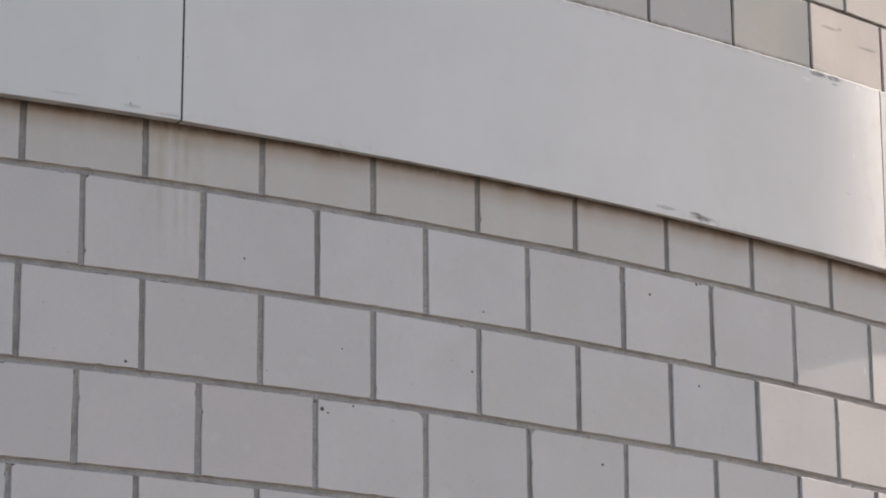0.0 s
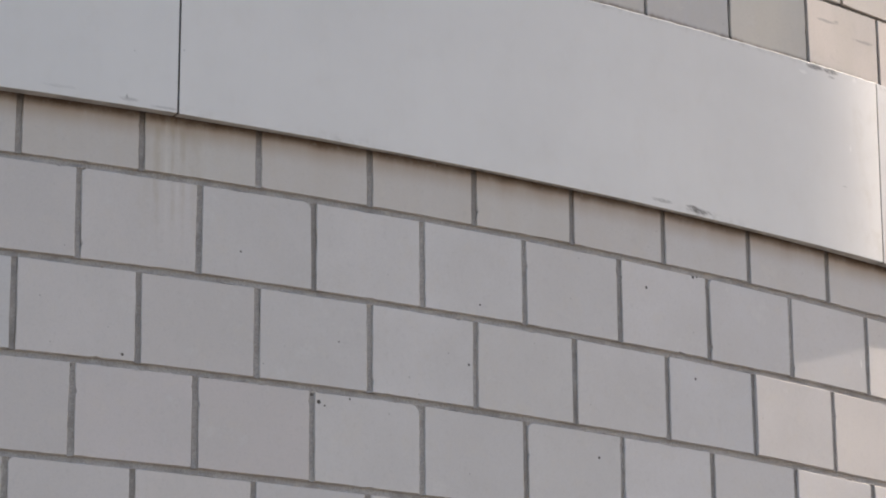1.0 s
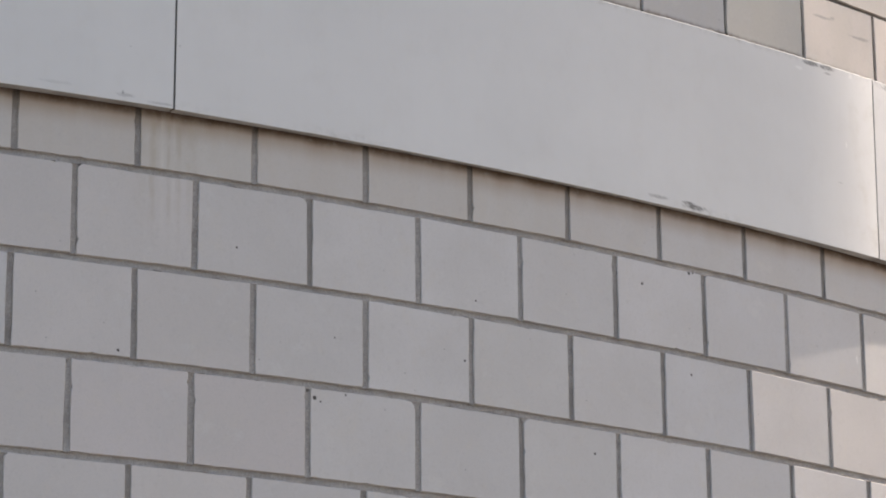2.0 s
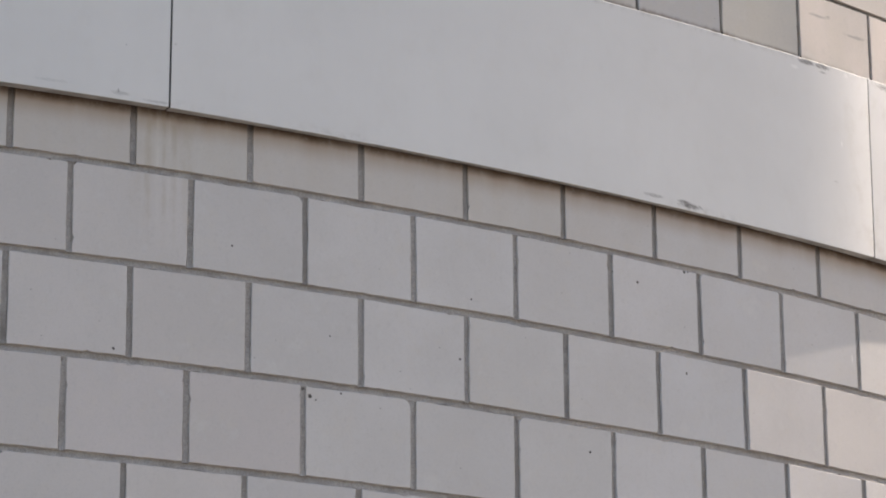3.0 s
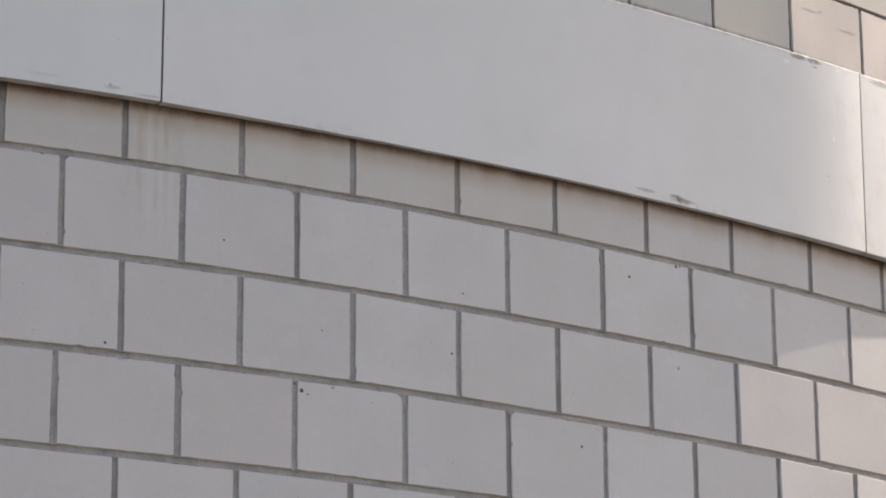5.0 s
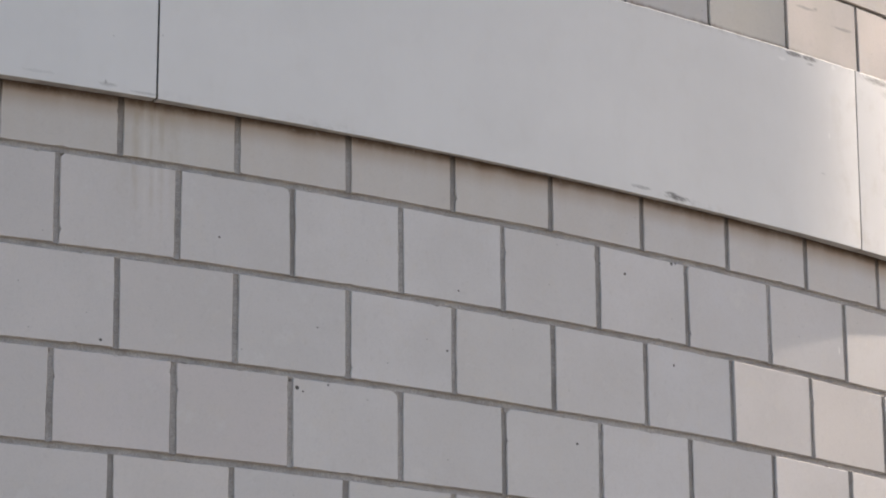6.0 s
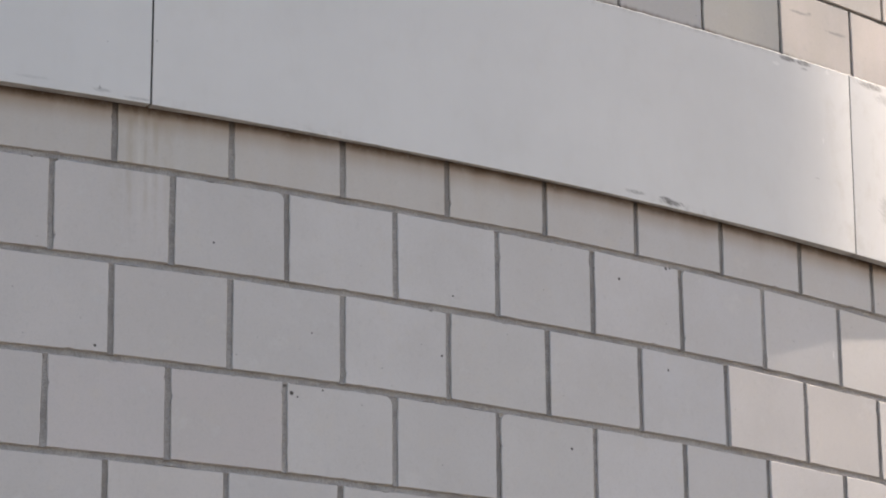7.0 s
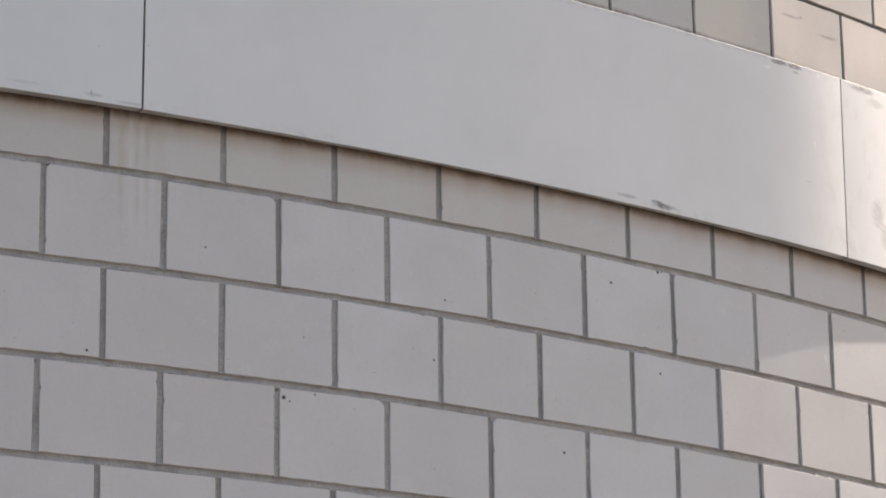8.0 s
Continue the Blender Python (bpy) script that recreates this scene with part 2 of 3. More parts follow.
def panel_material():
    """Off-white coated facing sheet: satin, faintly blotched, with smudges along its edges."""
    n = Nodes("panel_coating")
    pos, along, up = n.place()
    flat = n.flat(along, up)
    colour = n.mix(n.step(n.noise(flat, 2.2, 4.0, 0.6), 0.3, 0.7), (0.630, 0.615, 0.602), (0.668, 0.653, 0.640))
    streak = n.noise(n.flat(along, up, 26.0, 2.5), 1.0, 4.0, 0.6)
    colour = n.mix(n.step(streak, 0.45, 0.80, 0.0, 0.07), colour, (0.560, 0.535, 0.500))
    dust = n.noise(n.flat(along, up, 30.0, 30.0), 1.0, 5.0, 0.7)
    mottle = n.step(n.noise(n.flat(along, up, 9.0, 6.0, 2.0), 1.0, 6.0, 0.7), 0.48, 0.72)
    colour = n.mix(n.math("MULTIPLY", mottle, n.step(along, 3.85, 4.02, 0.10, 0.45)), colour, (0.500, 0.455, 0.405))
    stretch = n.step(n.noise(n.flat(along, 0.0, 1.7), 1.0, 2.0), 0.48, 0.62, 0.10, 1.0)
    rim = n.math("MAXIMUM", n.math("MULTIPLY", n.step(up, 0.185, 0.157), stretch), n.step(up, 0.690, 0.712))
    colour = n.mix(n.math("MULTIPLY", rim, n.step(dust, 0.42, 0.70, 0.0, 0.45)), colour, (0.330, 0.310, 0.290))
    slant = n.math("ADD", along, n.math("MULTIPLY", up, 0.8))
    smear = n.noise(n.flat(slant, n.math("SUBTRACT", up, n.math("MULTIPLY", along, -0.5)), 45.0, 110.0), 1.0, 6.0, 0.75)
    strokes = n.step(n.noise(n.flat(along, n.math("ADD", up, n.math("MULTIPLY", along, 0.35)), 60.0, 240.0), 1.0, 5.0, 0.7), 0.34, 0.56, 0.35, 1.0)
    for a, b, ra, rb, depth in ((3.285, 0.170, 0.056, 0.010, 1.0), (3.260, 0.178, 0.028, 0.007, 1.0), (3.150, 0.176, 0.045, 0.008, 0.55), (1.505, 0.172, 0.030, 0.008, 0.35), (1.600, 0.163, 0.050, 0.005, 0.35), (1.497, 0.178, 0.003, 0.008, 0.60),
                                (1.320, 0.178, 0.060, 0.006, 0.18), (3.760, 0.703, 0.045, 0.010, 0.9), (3.830, 0.704, 0.035, 0.011, 0.9),
                                (3.832, 0.686, 0.020, 0.006, 0.50), (4.130, 0.700, 0.075, 0.014, 0.80), (4.190, 0.670, 0.050, 0.020, 0.35),
                                (3.870, 0.357, 0.016, 0.003, 0.30), (4.175, 0.320, 0.035, 0.060, 0.35),
                                (4.215, 0.250, 0.040, 0.050, 0.35), (1.515, 0.302, 0.003, 0.003, 0.40), (1.648, 0.325, 0.003, 0.004, 0.45)):
        mark = n.math("MULTIPLY", n.spot(along, up, a, b, ra, rb, smear, 1.0, 0.7), strokes)
        colour = n.mix(n.math("MULTIPLY", mark, depth), colour, (0.150, 0.140, 0.135))
    for a, b, ra, rb in ((3.712, 0.678, 0.020, 0.008), (3.930, 0.700, 0.012, 0.010), (3.902, 0.480, 0.004, 0.016)):
        colour = n.mix(n.math("MULTIPLY", n.spot(along, up, a, b, ra, rb, smear, 0.9, 0.7), 0.55), colour, (0.820, 0.800, 0.780))
    n.put(colour, n.bsdf.inputs["Base Color"])
    n.put(n.step(dust, 0.3, 0.7, 0.44, 0.55), n.bsdf.inputs["Roughness"])
    n.bsdf.inputs["Specular IOR Level"].default_value = 0.35
    n.bump(n.math("ADD", n.noise(flat, 3.0, 2.0), n.math("MULTIPLY", n.noise(flat, 300.0, 2.0), 0.02)), 0.5, 0.0012)
    return n.mat


def plain_material(name, low, high, scale, rough, relief):
    n = Nodes(name)
    pos, along, up = n.place()
    broad, fine = n.noise(pos, scale, 5.0, 0.6), n.noise(pos, scale * 60, 3.0, 0.7)
    colour = n.mix(n.step(broad, 0.3, 0.7), low, high)
    colour = n.mix(n.step(fine, 0.35, 0.75, 0.3, 0.0), colour, [c * 0.5 for c in low])
    n.put(colour, n.bsdf.inputs["Base Color"])
    n.bsdf.inputs["Roughness"].default_value = rough
    n.bump(fine, 0.5, relief)
    return n.mat


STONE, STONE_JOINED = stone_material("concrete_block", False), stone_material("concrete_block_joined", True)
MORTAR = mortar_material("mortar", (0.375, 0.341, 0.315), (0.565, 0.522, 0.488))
MORTAR_UPPER = mortar_material("dark_mortar", (0.180, 0.158, 0.140), (0.270, 0.245, 0.225))
PANEL = panel_material()
PANEL_CORE = plain_material("sheet_edge", (0.33, 0.31, 0.29), (0.56, 0.54, 0.515), 9.0, 0.8, 0.0005)
GRIMY = plain_material("grimy_sheet_edge", (0.08, 0.072, 0.065), (0.30, 0.28, 0.26), 14.0, 0.85, 0.0005)
GASKET = plain_material("dark_backing", (0.045, 0.042, 0.040), (0.065, 0.060, 0.056), 3.0, 0.7, 0.0005)
PAVING = plain_material("worn_paving", (0.105, 0.100, 0.094), (0.145, 0.138, 0.130), 0.3, 0.9, 0.003)
ROOFING = plain_material("roof_felt", (0.09, 0.09, 0.09), (0.13, 0.13, 0.125), 0.5, 0.9, 0.003)


# ---- mesh helpers ----
def mesh_object(name, verts, faces, material, parent=None, label="", smooth=False):
    data = bpy.data.meshes.new(name)
    data.from_pydata([tuple(v) for v in verts], [], faces)
    data.materials.append(material)
    if smooth:
        data.polygons.foreach_set("use_smooth", [True] * len(data.polygons))
    data.update()
    ob = new(name, data)
    ob.parent = parent
    return tagged(ob, label)


def ring_sheet(profile, start, end, steps, closed=False):
    """Sweep a profile of (radius, height), listed anticlockwise as seen with the axis on its left, round the drum from start to end degrees."""
    verts, faces, k = [], [], len(profile)
    whole = abs(end - start) >= 359.99
    rows = steps if whole else steps + 1
    for i in range(rows):
        way = round_dir(start + (end - start) * i / steps)
        verts += [way * r + Vector((0, 0, z)) for r, z in profile]
    for i in range(steps):
        a, b = i * k, ((i + 1) % rows) * k
        for j in range(k if closed else k - 1):
            m = (j + 1) % k
            faces.append((a + j, b + j, b + m, a + m))
    if closed and not whole:
        faces += [tuple(reversed(range(k))), tuple(range((rows - 1) * k, rows * k))]
    return verts, faces


def facet(angle, z):
    """The pose of a block: x along the wall, y into it, z up, its face's middle at the origin."""
    sag = RADIUS * (1 - math.cos(radians(STEP / 2)))
    way = round_dir(angle) * (RADIUS - sag)
    return Matrix.Translation((way.x, way.y, z)) @ Matrix.Rotation(radians(angle), 4, "Z")


def block_mesh(seed, knocked=None):
    """A block's face and its sides, with worn arrises, small nicks and now and then a knocked corner."""
    rng = random.Random(seed)
    w, h = (LENGTH - HEAD) / 2, (COURSE - BED) / 2
    nx, nz = 34, 26
    outline = [(-w + 2 * w * i / nx, -h, 0, -1) for i in range(nx)] + [(w, -h + 2 * h * i / nz, 1, 0) for i in range(nz)]
    outline += [(w - 2 * w * i / nx, h, 0, 1) for i in range(nx)] + [(-w, h - 2 * h * i / nz, -1, 0) for i in range(nz)]
    corner, reach = None, rng.uniform(0.005, 0.009)
    if knocked:
        corner, reach = (knocked[0] * w, knocked[1] * h), 0.014
    elif rng.random() < 0.3:
        corner = rng.choice([(-w, h), (w, h), (w, -h), (-w, -h)])
    nicks = [(rng.randrange(len(outline)), rng.uniform(0.0015, 0.0045)) for _ in range(rng.choice((0, 1, 2, 3)))]
    lift = [rng.uniform(-0.0010, 0.0010) for _ in range(4)]
    count = len(outline)
    outer, arris, face = [], [], []
    for i, (x, z, ax, az) in enumerate(outline):
        wear = 0.0012 * noise.noise((x * 28 + seed * 7.1, z * 28, seed * 3.3)) + 0.0011 * noise.noise((x * 120, z * 120 + seed, seed)) * (1.0 if az > 0 else 0.6)
        wear += lift[0] * x / w * abs(az) + lift[1] * z / h * abs(ax)
        for at, deep in nicks:
            wear -= deep * max(0.0, 1 - min(abs(i - at), count - abs(i - at)) / 1.2)
        px, pz = x + ax * wear, z + az * wear
        if corner:
            gone = max(0.0, reach - abs(x - corner[0]) - abs(z - corner[1])) * 0.5
            px -= math.copysign(gone, corner[0])
            pz -= math.copysign(gone, corner[1])
        edge = 0.0014 + 0.0009 * noise.noise((x * 60, z * 60, seed * 1.7))
        sx, sz = 1 - edge / w, 1 - edge / h
        outer.append(Vector((px, 0.022, pz)))
        arris.append(Vector((px, 0.0014, pz)))
        face.append(Vector((px * sx, 0.0, pz * sz)))
    verts = outer + arris + face
    faces = []
    for i in range(count):
        j = (i + 1) % count
        faces.append((i, j, count + j, count + i))
        faces.append((count + i, count + j, 2 * count + j, 2 * count + i))
    faces.append(tuple(range(2 * count, 3 * count)))
    data = bpy.data.meshes.new("block")
    data.from_pydata([tuple(v) for v in verts], [], faces)
    data.materials.append(STONE)
    data.update()
    return data


# ---- the place ----
def build_ground():
    verts = [(-900, -900, 0), (900, -900, 0), (900, 900, 0), (-900, 900, 0)]
    ob = mesh_object("ground", verts, [(0, 1, 2, 3)], PAVING)
    tagged(ob, "mid grey worn paving round the drum", "ground", kind="structure")


def build_core(name, low, high, label, material):
    """The wall's body: mortar to the depth of the joints, closed round the whole drum."""
    face = RADIUS - 0.0102
    verts, faces = ring_sheet([(face - 0.30, low), (face, low), (face, high), (face - 0.30, high)], 0, 360, 720, closed=True)
    ob = mesh_object(name, verts, faces, material)
    return tagged(ob, label, "wall", kind="structure")


def bed_joint(z, wall, seed, material, thick):
    """One bed of struck mortar: deep under the blocks above, nearly flush on those below and smeared here and there on to their edges."""
    angles = [WALL_FROM + 0.5 * i for i in range(int((4.0 - WALL_FROM) * 2))]
    angles += [4.0 + 0.035 * i for i in range(800)]
    angles += [32.0 + 0.5 * i for i in range(int((WALL_TO - 32.0) * 2) + 1)]
    half = thick / 2
    profile = [(-0.0118, half + 0.0030), (-0.0088, half + 0.0008), (-0.0096, half * 0.55), (-0.0082, half * 0.05), (-0.0060, -half * 0.50),
               (-0.0024, -half - 0.0004), (-0.0112, -half - 0.0030)]
    verts, faces, k = [], [], len(profile)
    for i, angle in enumerate(angles):
        way, along = round_dir(angle), radians(angle) * RADIUS
        for j, (r, h) in enumerate(profile):
            lip = {1: 0.8, 5: 2.0}.get(j, 0.35)
            rough = noise.noise((along * 55, seed * 3.7, j * 2.1)) + 0.9 * noise.noise((along * 120, seed, j * 5.3))
            slow = noise.noise((along * 4, seed * 1.3, 0.0 if j < 3 else 9.0))
            smear = max(0.0, noise.noise((along * 26, seed * 5.1, 2.0)) - 0.22) * 0.010 if j > 4 else 0.0
            verts.append(way * (RADIUS + r + 0.25 * smear + (0.0009 * rough + 0.0007 * slow) * lip) + Vector((0, 0, z + h - smear + 0.0014 * rough * lip)))
        if i:
            a, b = (i - 1) * k, i * k
            faces += [(a + j + 1, b + j + 1, b + j, a + j) for j in range(k - 1)]
    mesh_object("bed_joint", verts, faces, material, wall)


def head_joints(wall, places, wide, sunk, material):
    """The short upright joints between neighbouring blocks, hollow like the beds."""
    verts, faces = [], []
    across = [(-wide / 2 - 0.002, -0.0130), (-wide / 2 - 0.0004, -0.0022 - sunk), (-wide / 4, -0.0050 - sunk), (0.0, -0.0054 - sunk),
              (wide / 4, -0.0050 - sunk), (wide / 2 + 0.0004, -0.0022 - sunk), (wide / 2 + 0.002, -0.0130)]
    k = len(across)
    for seed, (angle, z) in enumerate(places):
        tall = COURSE - BED + 0.003
        inner = [0.12 + 0.76 * i / 11 for i in range(12)] if 2.0 < angle < 34.0 else [0.5]
        marks = [0.0, 0.015, 0.045] + inner + [0.955, 0.985, 1.0]
        steps = len(marks) - 1
        base = len(verts)
        deep = 0.0016 * noise.noise((seed * 1.7, 0.3, 0.9))
        shrunk = [max(0.0, 0.009 * noise.noise((seed * 2.9, 4.1, side * 7.3)) + 0.0018) for side in range(2)]   # drawn back from one block or the other
        for mark in marks:
            h = z + tall * (mark - 0.5)
            flare = max(0.0, 1 - min(mark, 1 - mark) / 0.04)
            for j, (x, r) in enumerate(across):
                lip = 1.0 if j in (1, 5) else 0.4
                rough = noise.noise((x * 300, h * 55, seed * 2.3)) + 0.6 * noise.noise((x * 300, h * 160, seed * 0.7))
                way = round_dir(angle + math.degrees((x + 0.0008 * rough * lip) / RADIUS))
                if 1 < j < 5:
                    r += (-0.0026 - r) * flare
                if j in (1, 5):
                    r -= shrunk[j // 5] * (1 - flare) * max(0.0, min(1.0, 0.7 + 1.6 * noise.noise((h * 14, seed * 1.9, j))))
                verts.append(way * (RADIUS + r + deep * (1.4 - lip) * (1 - flare) + 0.0007 * rough * lip) + Vector((0, 0, h)))
        for i in range(steps):
            a, b = base + i * k, base + (i + 1) * k
            faces += [(a + j, a + j + 1, b + j + 1, b + j) for j in range(k - 1)]
    tagged(mesh_object("head_joints", verts, faces, material, wall, smooth=True), kind="stuff")


def build_roof():
    verts, faces = ring_sheet([(0.01, TOP + 0.02), (RADIUS - 0.02, TOP + 0.02), (RADIUS - 0.02, TOP + 0.10), (0.01, TOP + 0.10)], 0, 360, 180, closed=True)
    tagged(mesh_object("roof", verts, faces, ROOFING), "flat dark felt roof of the drum", "roof", kind="structure")


SHIFT = {0: 0.0, -1: 0.4925, -2: -0.0028, -3: 0.4805, -4: -0.0244}   # running bond, a little out of true


def courses():
    """Each course of blocks: its wall, the height of its middle, and the angle of its joint 0."""
    rng = random.Random(11)
    low_rows = int((DATUM - 0.02) / COURSE)
    for row in range(-low_rows, 2):
        shift = SHIFT.get(row, (0.5 if row % 2 else 0.0) + rng.uniform(-0.012, 0.012))
        yield "lower", row, DATUM - DROP + (row + 0.5) * COURSE, FIRST + shift * STEP
    for row in range(6):
        shift = 5.8770 + (0.5 if row % 2 else 0.0) + rng.uniform(-0.006, 0.006) * row
        yield "upper", row, UPPER_BED + (row - 0.5) * COURSE, FIRST + shift * STEP


# blocks that sit out of true: degrees turned to the sun's side, metres proud
TURNED = {("lower", -2, 7): (0.65, 0.0017), ("lower", -3, 7): (0.3, 0.0008), ("lower", -1, 7): (-0.15, 0.0), ("upper", 0, 2): (0.35, 0.0008)}
# blocks with a cast of their own; over the band and at the right it includes painted sun or shade
CAST_AND_LIGHT = {("upper", 0, 0): (0.895, 0.92, 0.985), ("upper", 0, -1): (0.95, 0.94, 0.94), ("upper", 0, 1): (0.97, 0.955, 0.90), ("upper", 0, 2): (1.11, 1.01, 0.96),
         ("upper", 0, 3): (1.11, 1.00, 0.96), ("upper", 0, 4): (1.08, 1.00, 0.94), ("upper", 1, 2): (1.08, 1.00, 0.95), ("upper", 1, 3): (1.08, 1.00, 0.95), ("lower", -2, 6): (0.965, 0.98, 1.01), ("lower", 0, 5): (0.99, 0.99, 1.01), ("lower", 0, 6): (0.965, 0.98, 1.01), ("lower", 0, 7): (0.94, 0.96, 0.995), ("lower", 0, 8): (0.91, 0.935, 0.97), ("lower", -1, 7): (0.975, 0.985, 1.01), ("lower", -1, 1): (1.015, 1.0, 0.995), ("lower", -2, 7): (1.0, 0.985, 0.98), ("lower", -2, 8): (1.01, 0.985, 0.975), ("lower", -3, 0): (1.015, 0.965, 0.955), ("lower", -3, 1): (1.015, 0.965, 0.955),
         ("lower", -3, -1): (1.01, 0.972, 0.955), ("lower", -2, 0): (1.02, 0.985, 0.965), ("lower", -2, 1): (1.02, 0.985, 0.970),
         ("lower", -1, -1): (1.02, 0.985, 0.970), ("lower", -1, 0): (1.02, 0.985, 0.965), ("lower", -4, 0): (1.01, 0.975, 0.955), ("lower", -4, 1): (1.02, 0.980, 0.950), ("lower", -3, 2): (1.025, 1.015, 1.01), ("lower", -2, 3): (1.025, 1.02, 1.02), ("lower", -1, 2): (1.03, 1.02, 1.015), ("lower", -1, 3): (1.03, 1.03, 1.035),
         ("lower", -2, 2): (1.03, 1.02, 1.02), ("lower", -2, 4): (1.03, 1.03, 1.03), ("lower", -1, 4): (1.02, 1.02, 1.03), ("lower", -2, 5): (1.02, 1.02, 1.03),
         ("lower", -1, 5): (1.02, 1.02, 1.035), ("lower", -1, 6): (0.98, 0.995, 1.03), ("lower", -3, 5): (1.0, 1.005, 1.02), ("lower", -3, 6): (0.98, 0.99, 1.01)}


# blocks with a knocked upper corner, made good with mortar
CORNERS = {("lower", -1, 1): (1, 1), ("lower", -3, 2): (1, 1), ("lower", -3, 4): (-1, 1)}


def build_blocks(walls):
    meshes = [block_mesh(seed) for seed in range(16)]
    knocked = {key: block_mesh(31 + i, corner) for i, (key, corner) in enumerate(CORNERS.items())}
    fillets = []
    rng = random.Random(5)
    rest = {"lower": ([], []), "upper": ([], [])}
    w, h = (LENGTH - HEAD) / 2, (COURSE - BED) / 2
    small = [(-w, 0.02, -h), (w, 0.02, -h), (w, 0.02, h), (-w, 0.02, h), (-w, 0.002, -h), (w, 0.002, -h), (w, 0.002, h), (-w, 0.002, h),
             (-w + 0.002, 0, -h + 0.002), (w - 0.002, 0, -h + 0.002), (w - 0.002, 0, h - 0.002), (-w + 0.002, 0, h - 0.002)]
    small_faces = [(0, 1, 5, 4), (1, 2, 6, 5), (2, 3, 7, 6), (3, 0, 4, 7), (4, 5, 9, 8), (5, 6, 10, 9), (6, 7, 11, 10), (7, 4, 8, 11), (8, 9, 10, 11)]
    near_by, heads = [], {"lower": [], "upper": []}
    for side, row, z, joint in courses():
        k = math.ceil((WALL_FROM - joint) / STEP)
        while joint + (k + 1) * STEP < WALL_TO:
            angle = joint + (k + 0.5) * STEP
            heads[side].append((joint + k * STEP, z))
            m = facet(angle, z) @ pose(rng.uniform(-0.0006, 0.0006), rng.uniform(-0.0002, 0.0002), rng.uniform(-0.0008, 0.0008),
                                       rng.gauss(0, 0.08), rng.gauss(0, 0.10), rng.gauss(0, 0.06))
            if side == "upper":
                m = m @ Matrix.Diagonal(((LENGTH - UPPER_HEAD) / (LENGTH - HEAD), 1, (COURSE - UPPER_BED_JOINT) / (COURSE - BED), 1))
            turn, proud = TURNED.get((side, row, k), (0.0, 0.0))
            m = m @ pose(0, -proud, 0, 0, 0, turn)
            near = 2.0 < angle < 34.0 and (-6 <= row <= 0 if side == "lower" else row <= 2)
            if near:
                cast = CAST_AND_LIGHT.get((side, row, k)) or [1 + rng.gauss(0, 0.004) + d for d in (rng.gauss(0, 0.002), 0.0, rng.gauss(0, 0.003))]
                near_by.append((side, m, knocked.get((side, row, k)) or rng.choice(meshes), cast))
                if (side, row, k) in knocked:
                    fillets.append((m, CORNERS[(side, row, k)]))
            else:
                verts, faces = rest[side]
                base = len(verts)
                verts += [m @ Vector(v) for v in small]
                faces += [tuple(base + i for i in f) for f in small_faces]
            k += 1
    for side, places in heads.items():
        head_joints(walls[side], places, HEAD if side == "lower" else UPPER_HEAD, *((0.0008, MORTAR) if side == "lower" else (0.0045, MORTAR_UPPER)))
    for side, (verts, faces) in rest.items():
        ob = mesh_object("block_courses", verts, faces, STONE_JOINED, walls[side])
        tagged(ob, "pale grey concrete blocks in running bond", kind="stuff")
    for m, (sx, sz) in fillets:
        w, h = (LENGTH - HEAD) / 2, (COURSE - BED) / 2
        rim = [(w - 0.012, h + 0.002), (w - 0.012, h - 0.013), (w + 0.003, h - 0.013), (w + 0.006, h - 0.004), (w + 0.007, h + 0.002)]
        front = [m @ Vector((sx * x, 0.0026 + 0.001 * (i % 2), sz * z)) for i, (x, z) in enumerate(rim)]
        behind = [m @ Vector((sx * x, 0.0120, sz * z)) for x, z in rim]
        sides = [(i, (i + 1) % 5, 5 + (i + 1) % 5, 5 + i) for i in range(5)]
        tagged(mesh_object("mortar_fillet", front + behind, [(0, 1, 2, 3, 4)] + sides, MORTAR, walls["lower"]), "dab of mortar in a knocked corner")
    for side, m, data, cast in near_by:
        ob = new("block", data)
        ob.color = (*cast, 1.0)
        ob.parent = walls[side]
        ob.matrix_basis = m


BOWS = {0: -0.0115, 1: 0.009}   # how far a sheet's middle stands out past the true curve
CURLS = {0: 0.0050}   # a sheet rolled too flat towards its far end, where it curls in again
ENDS = {0: (0.0, -0.005, 0.0, 0.002), 1: (-0.0020, -0.005, 0.001, 0.002)}   # how far its two ends stand out, and sit up


def swept_part(name, profile, span, bend, centre, material, parent=None, steps=200):
    """A closed profile swept along a sheet's span, bent as the sheet is, with its origin at the sheet's middle."""
    verts, faces = ring_sheet(profile, *span, steps, closed=True)
    ob = mesh_object(name, [bend(v) - centre for v in verts], faces, material, parent, smooth=True)
    ob.data.set_sharp_from_angle(angle=radians(6))
    return ob


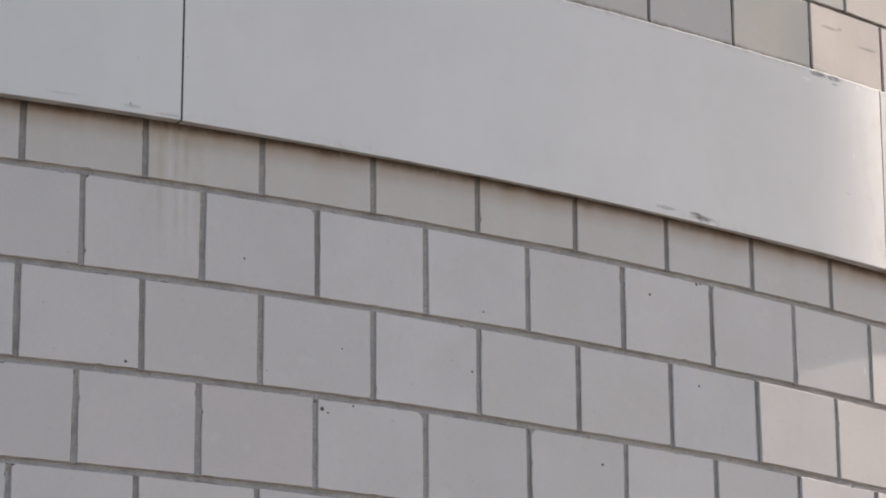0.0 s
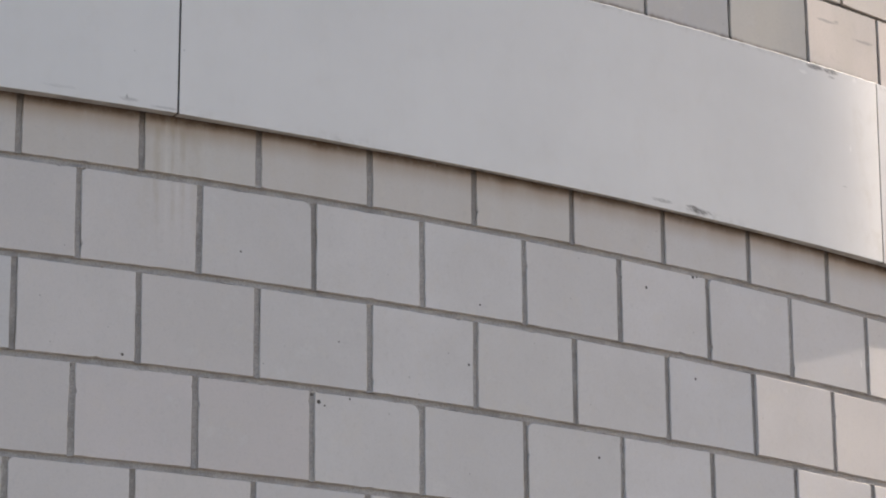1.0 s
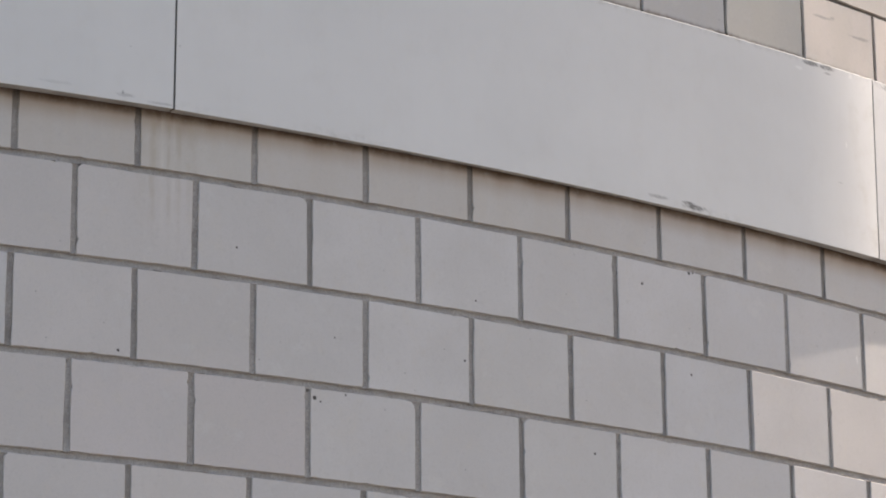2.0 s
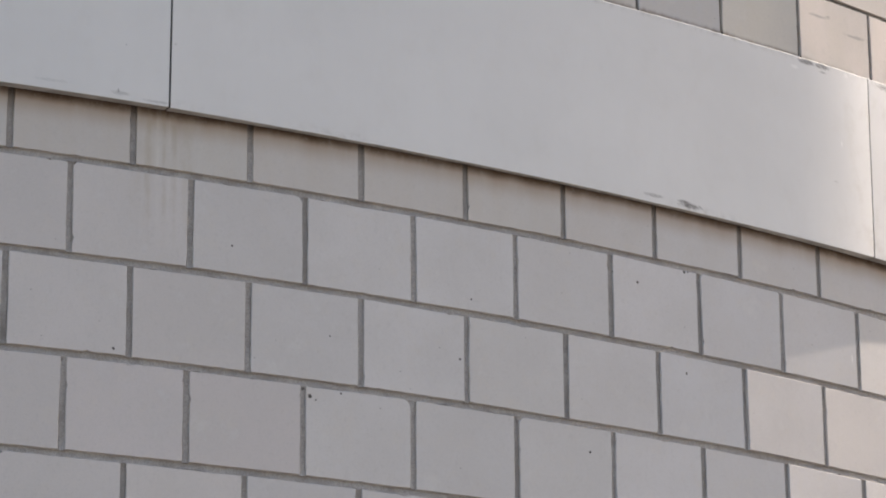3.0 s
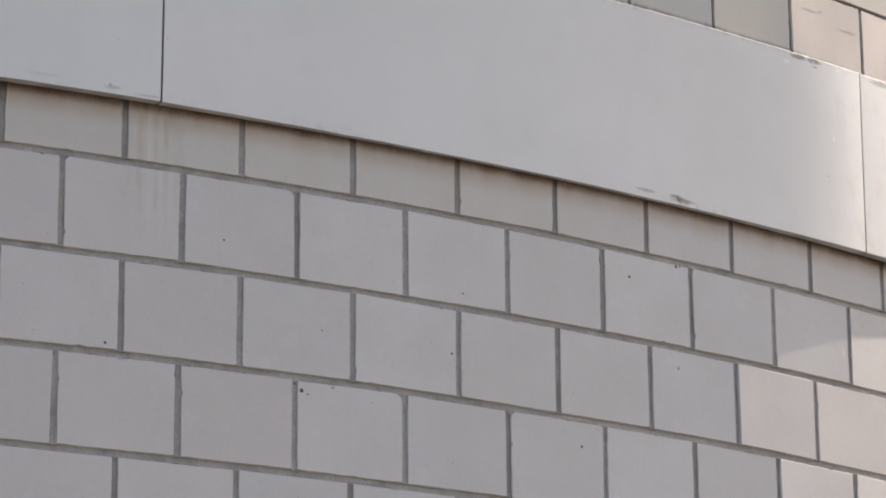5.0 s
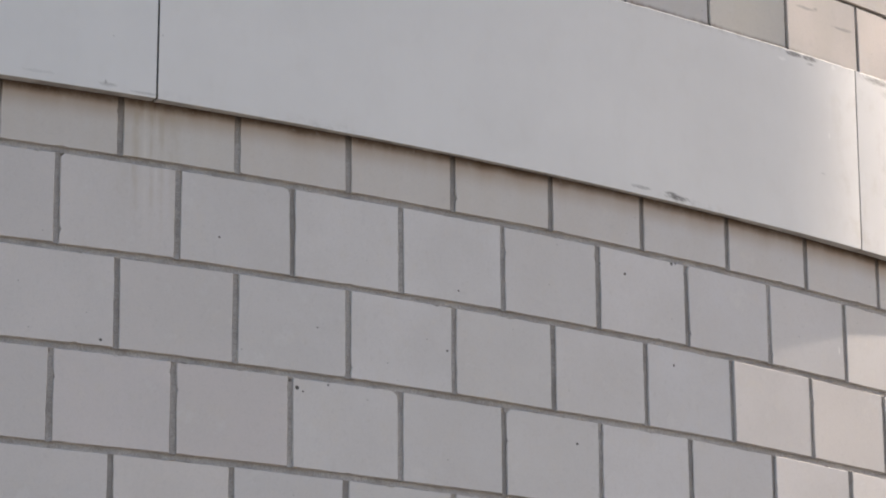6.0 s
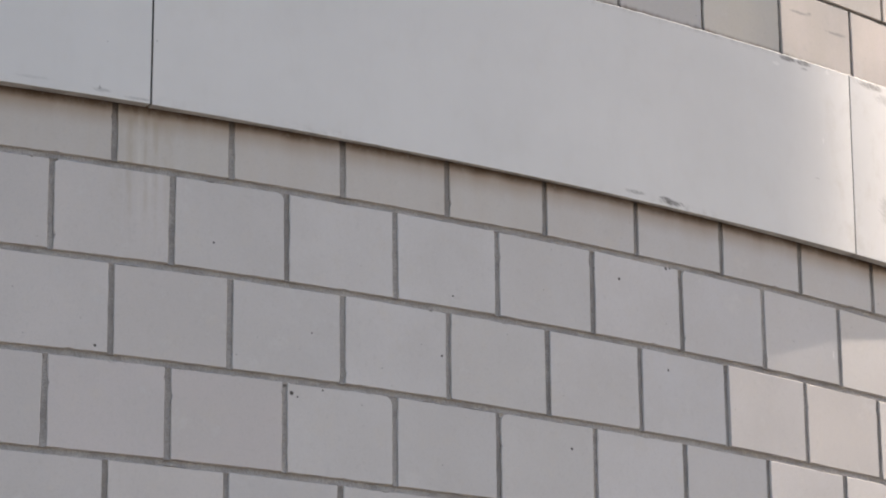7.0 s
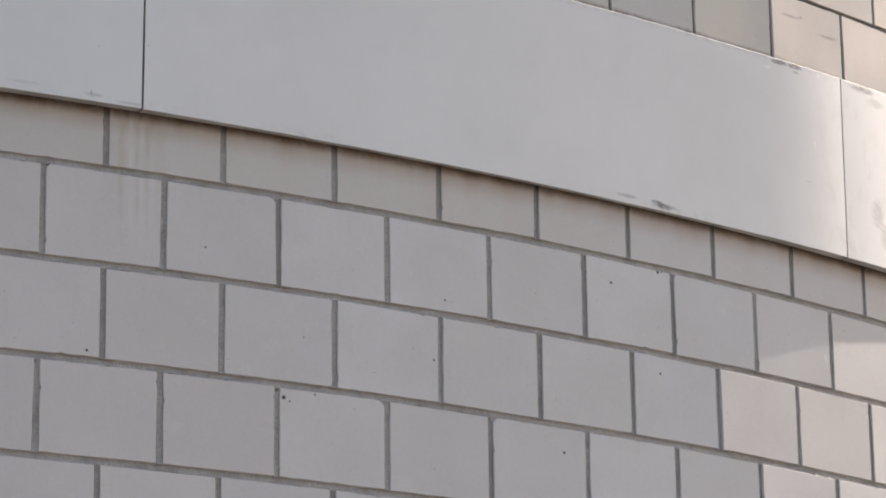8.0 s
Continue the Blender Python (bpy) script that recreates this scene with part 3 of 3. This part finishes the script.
def facing_panel(k, bow, rise, begin, end):
    """A curved sheet with a hemmed face, a folded return under it and another over it."""
    gap = math.degrees(0.0029 / RADIUS)
    span = (begin + gap, end - gap)
    out, back, c, hem, fold = BAND_OUT, BAND_OUT - 0.018, 0.0028, 0.0036, 0.0018
    low, high = BAND_BOTTOM + rise, BAND_TOP + rise
    top = out + LEAN * (high - low)
    centre = round_dir(sum(span) / 2) * out + Vector((0, 0, low))

    def bend(v):
        along = math.atan2(v.x, -v.y) * RADIUS
        if along < radians(span[0] - 90) * RADIUS:
            along += 2 * math.pi * RADIUS
        flat = Vector((v.x, v.y, 0)).normalized()
        side = (math.degrees(along / RADIUS) - span[0]) / (span[1] - span[0]) * 2 - 1
        wave = 0.0008 * noise.noise((along * 1.6, v.z * 1.9, k * 5.0)) + 0.0001 * noise.noise((along * 6, v.z * 4, k))
        near, far, near_up, far_up = ENDS.get(k, (0.0, 0.0, 0.0, 0.0))
        share = (side + 1) / 2
        arch = bow * (1 - 0.6 * side ** 2 - 0.4 * side ** 4) + near + (far - near) * share
        flatter, curl = min(1.0, max(0.0, (side - 0.35) / 0.53)), max(0.0, (side - 0.88) / 0.12)
        arch += CURLS.get(k, 0.0) * flatter ** 2 * (3 - 2 * flatter) * (1 - 0.30 * curl ** 2)
        lift = near_up + (far_up - near_up) * share if v.z < high - 0.1 else 0.0
        dents = 0.0020 * noise.noise((along * 48, v.z * 90, k)) if v.z > high - 0.003 else 0.0
        return v + flat * (0.004 + arch + wave) + Vector((0, 0, lift + dents + 0.0008 * noise.noise((along * 9, 1.0, k))))

    heights = [low + fold + (high - low - fold - c) * i / 12 for i in range(13)]
    profile = [(back, low + 0.005), (out - fold - 0.001, low + 0.005)]
    profile += [(out - fold + fold * math.sin(radians(a)), low + fold - fold * math.cos(radians(a))) for a in (0, 20, 40, 60, 78)]
    profile += [(out + LEAN * (z - low), z) for z in heights]
    profile += [(top - c * 0.12, high - c * 0.5), (top - c * 0.5, high - c * 0.12), (top - c, high), (top - hem, high), (top - hem, high - 0.005), (back, high - 0.005)]
    panel = swept_part("facing_panel", profile, span, bend, centre, PANEL)
    panel.location = centre
    under = [(back, low + 0.0008), (out - fold, low + 0.0004), (out - fold, low + 0.0045), (back, low + 0.0045)]

    def bend_under(v):
        """Bent with the sheet in front, running back to within a finger's width of the wall behind."""
        flat = Vector((v.x, v.y, 0))
        if flat.length > back + 0.004:
            return bend(v)
        return flat.normalized() * (RADIUS + 0.0080) + Vector((0, 0, v.z))

    over = [(back, high - 0.0045), (top - hem - 0.0002, high - 0.0045), (top - hem - 0.0002, high - 0.0006), (back, high - 0.0012)]
    tagged(swept_part("bottom_return", under, span, bend_under, centre, PANEL_CORE, panel), "weathered grey folded bottom edge")
    tagged(swept_part("top_return", over, span, bend, centre, GRIMY, panel), "grimy top edge")
    seal = [(out - 0.0140, low + 0.002), (out - 0.0022, low + 0.002), (top - 0.0022, high - 0.002), (top - 0.0140, high - 0.002)]
    gap_span = (span[1] + 0.15 * gap, span[1] + 1.85 * gap)
    tagged(swept_part("joint_seal", seal, gap_span, bend, centre, GASKET, panel, 2), "dark sealant strip in the joint")
    return panel


def build_band():
    """The belt of curved facing sheets between the two walls, before a dark backing."""
    verts, faces = ring_sheet([(RADIUS - 0.20, BAND_BOTTOM + 0.035), (BAND_OUT - 0.0425, BAND_BOTTOM + 0.035), (BAND_OUT - 0.0425, BAND_TOP - 0.006),
                               (RADIUS - 0.20, BAND_TOP - 0.006)], WALL_FROM, WALL_TO, 360, closed=True)
    tagged(mesh_object("trim", verts, faces, GASKET), "dark backing strip behind the facing panels", "trim", kind="structure")
    special = {0: "off-white curved facing panel with a dark smudge on its lower edge",
               1: "off-white curved facing panel with grey smears, lit by low sun"}
    rng = random.Random(3)
    first, last = math.ceil((WALL_FROM - PANEL_FROM) / PANEL_ANGLE), math.floor((WALL_TO - PANEL_FROM) / PANEL_ANGLE)
    spans = [(k, PANEL_FROM + k * PANEL_ANGLE, PANEL_FROM + (k + 1) * PANEL_ANGLE) for k in range(first, last)]
    begin, end = spans[-1][2], spans[0][1] + 360   # two shorter sheets close the ring at the back
    spans += [(last, begin, (begin + end) / 2), (last + 1, (begin + end) / 2, end)]
    for k, begin, end in spans:
        bow = BOWS.get(k, rng.uniform(-0.005, 0.005))
        panel = facing_panel(k, bow, rng.uniform(-0.0008, 0.0008), begin, end)
        tagged(panel, special.get(k, "off-white curved facing panel fixed round the block wall"), "facade panel", "facing panels round the wall")


build_ground()
walls = {
    "lower": build_core("wall_lower", 0.0, BAND_BOTTOM + 0.20, "curved wall of pale grey concrete blocks with grey mortar", MORTAR),
    "upper": build_core("wall_upper", BAND_BOTTOM + 0.21, TOP, "curved pale block wall standing over the facing band", MORTAR_UPPER),
}
build_roof()
for step_number in range(int(DATUM / COURSE)):
    bed_joint(DATUM - DROP - step_number * COURSE, walls["lower"], step_number, MORTAR, BED)
for step_number in range(5):
    bed_joint(UPPER_BED + step_number * COURSE, walls["upper"], 40 + step_number, MORTAR_UPPER, UPPER_BED_JOINT)
build_band()
build_blocks(walls)
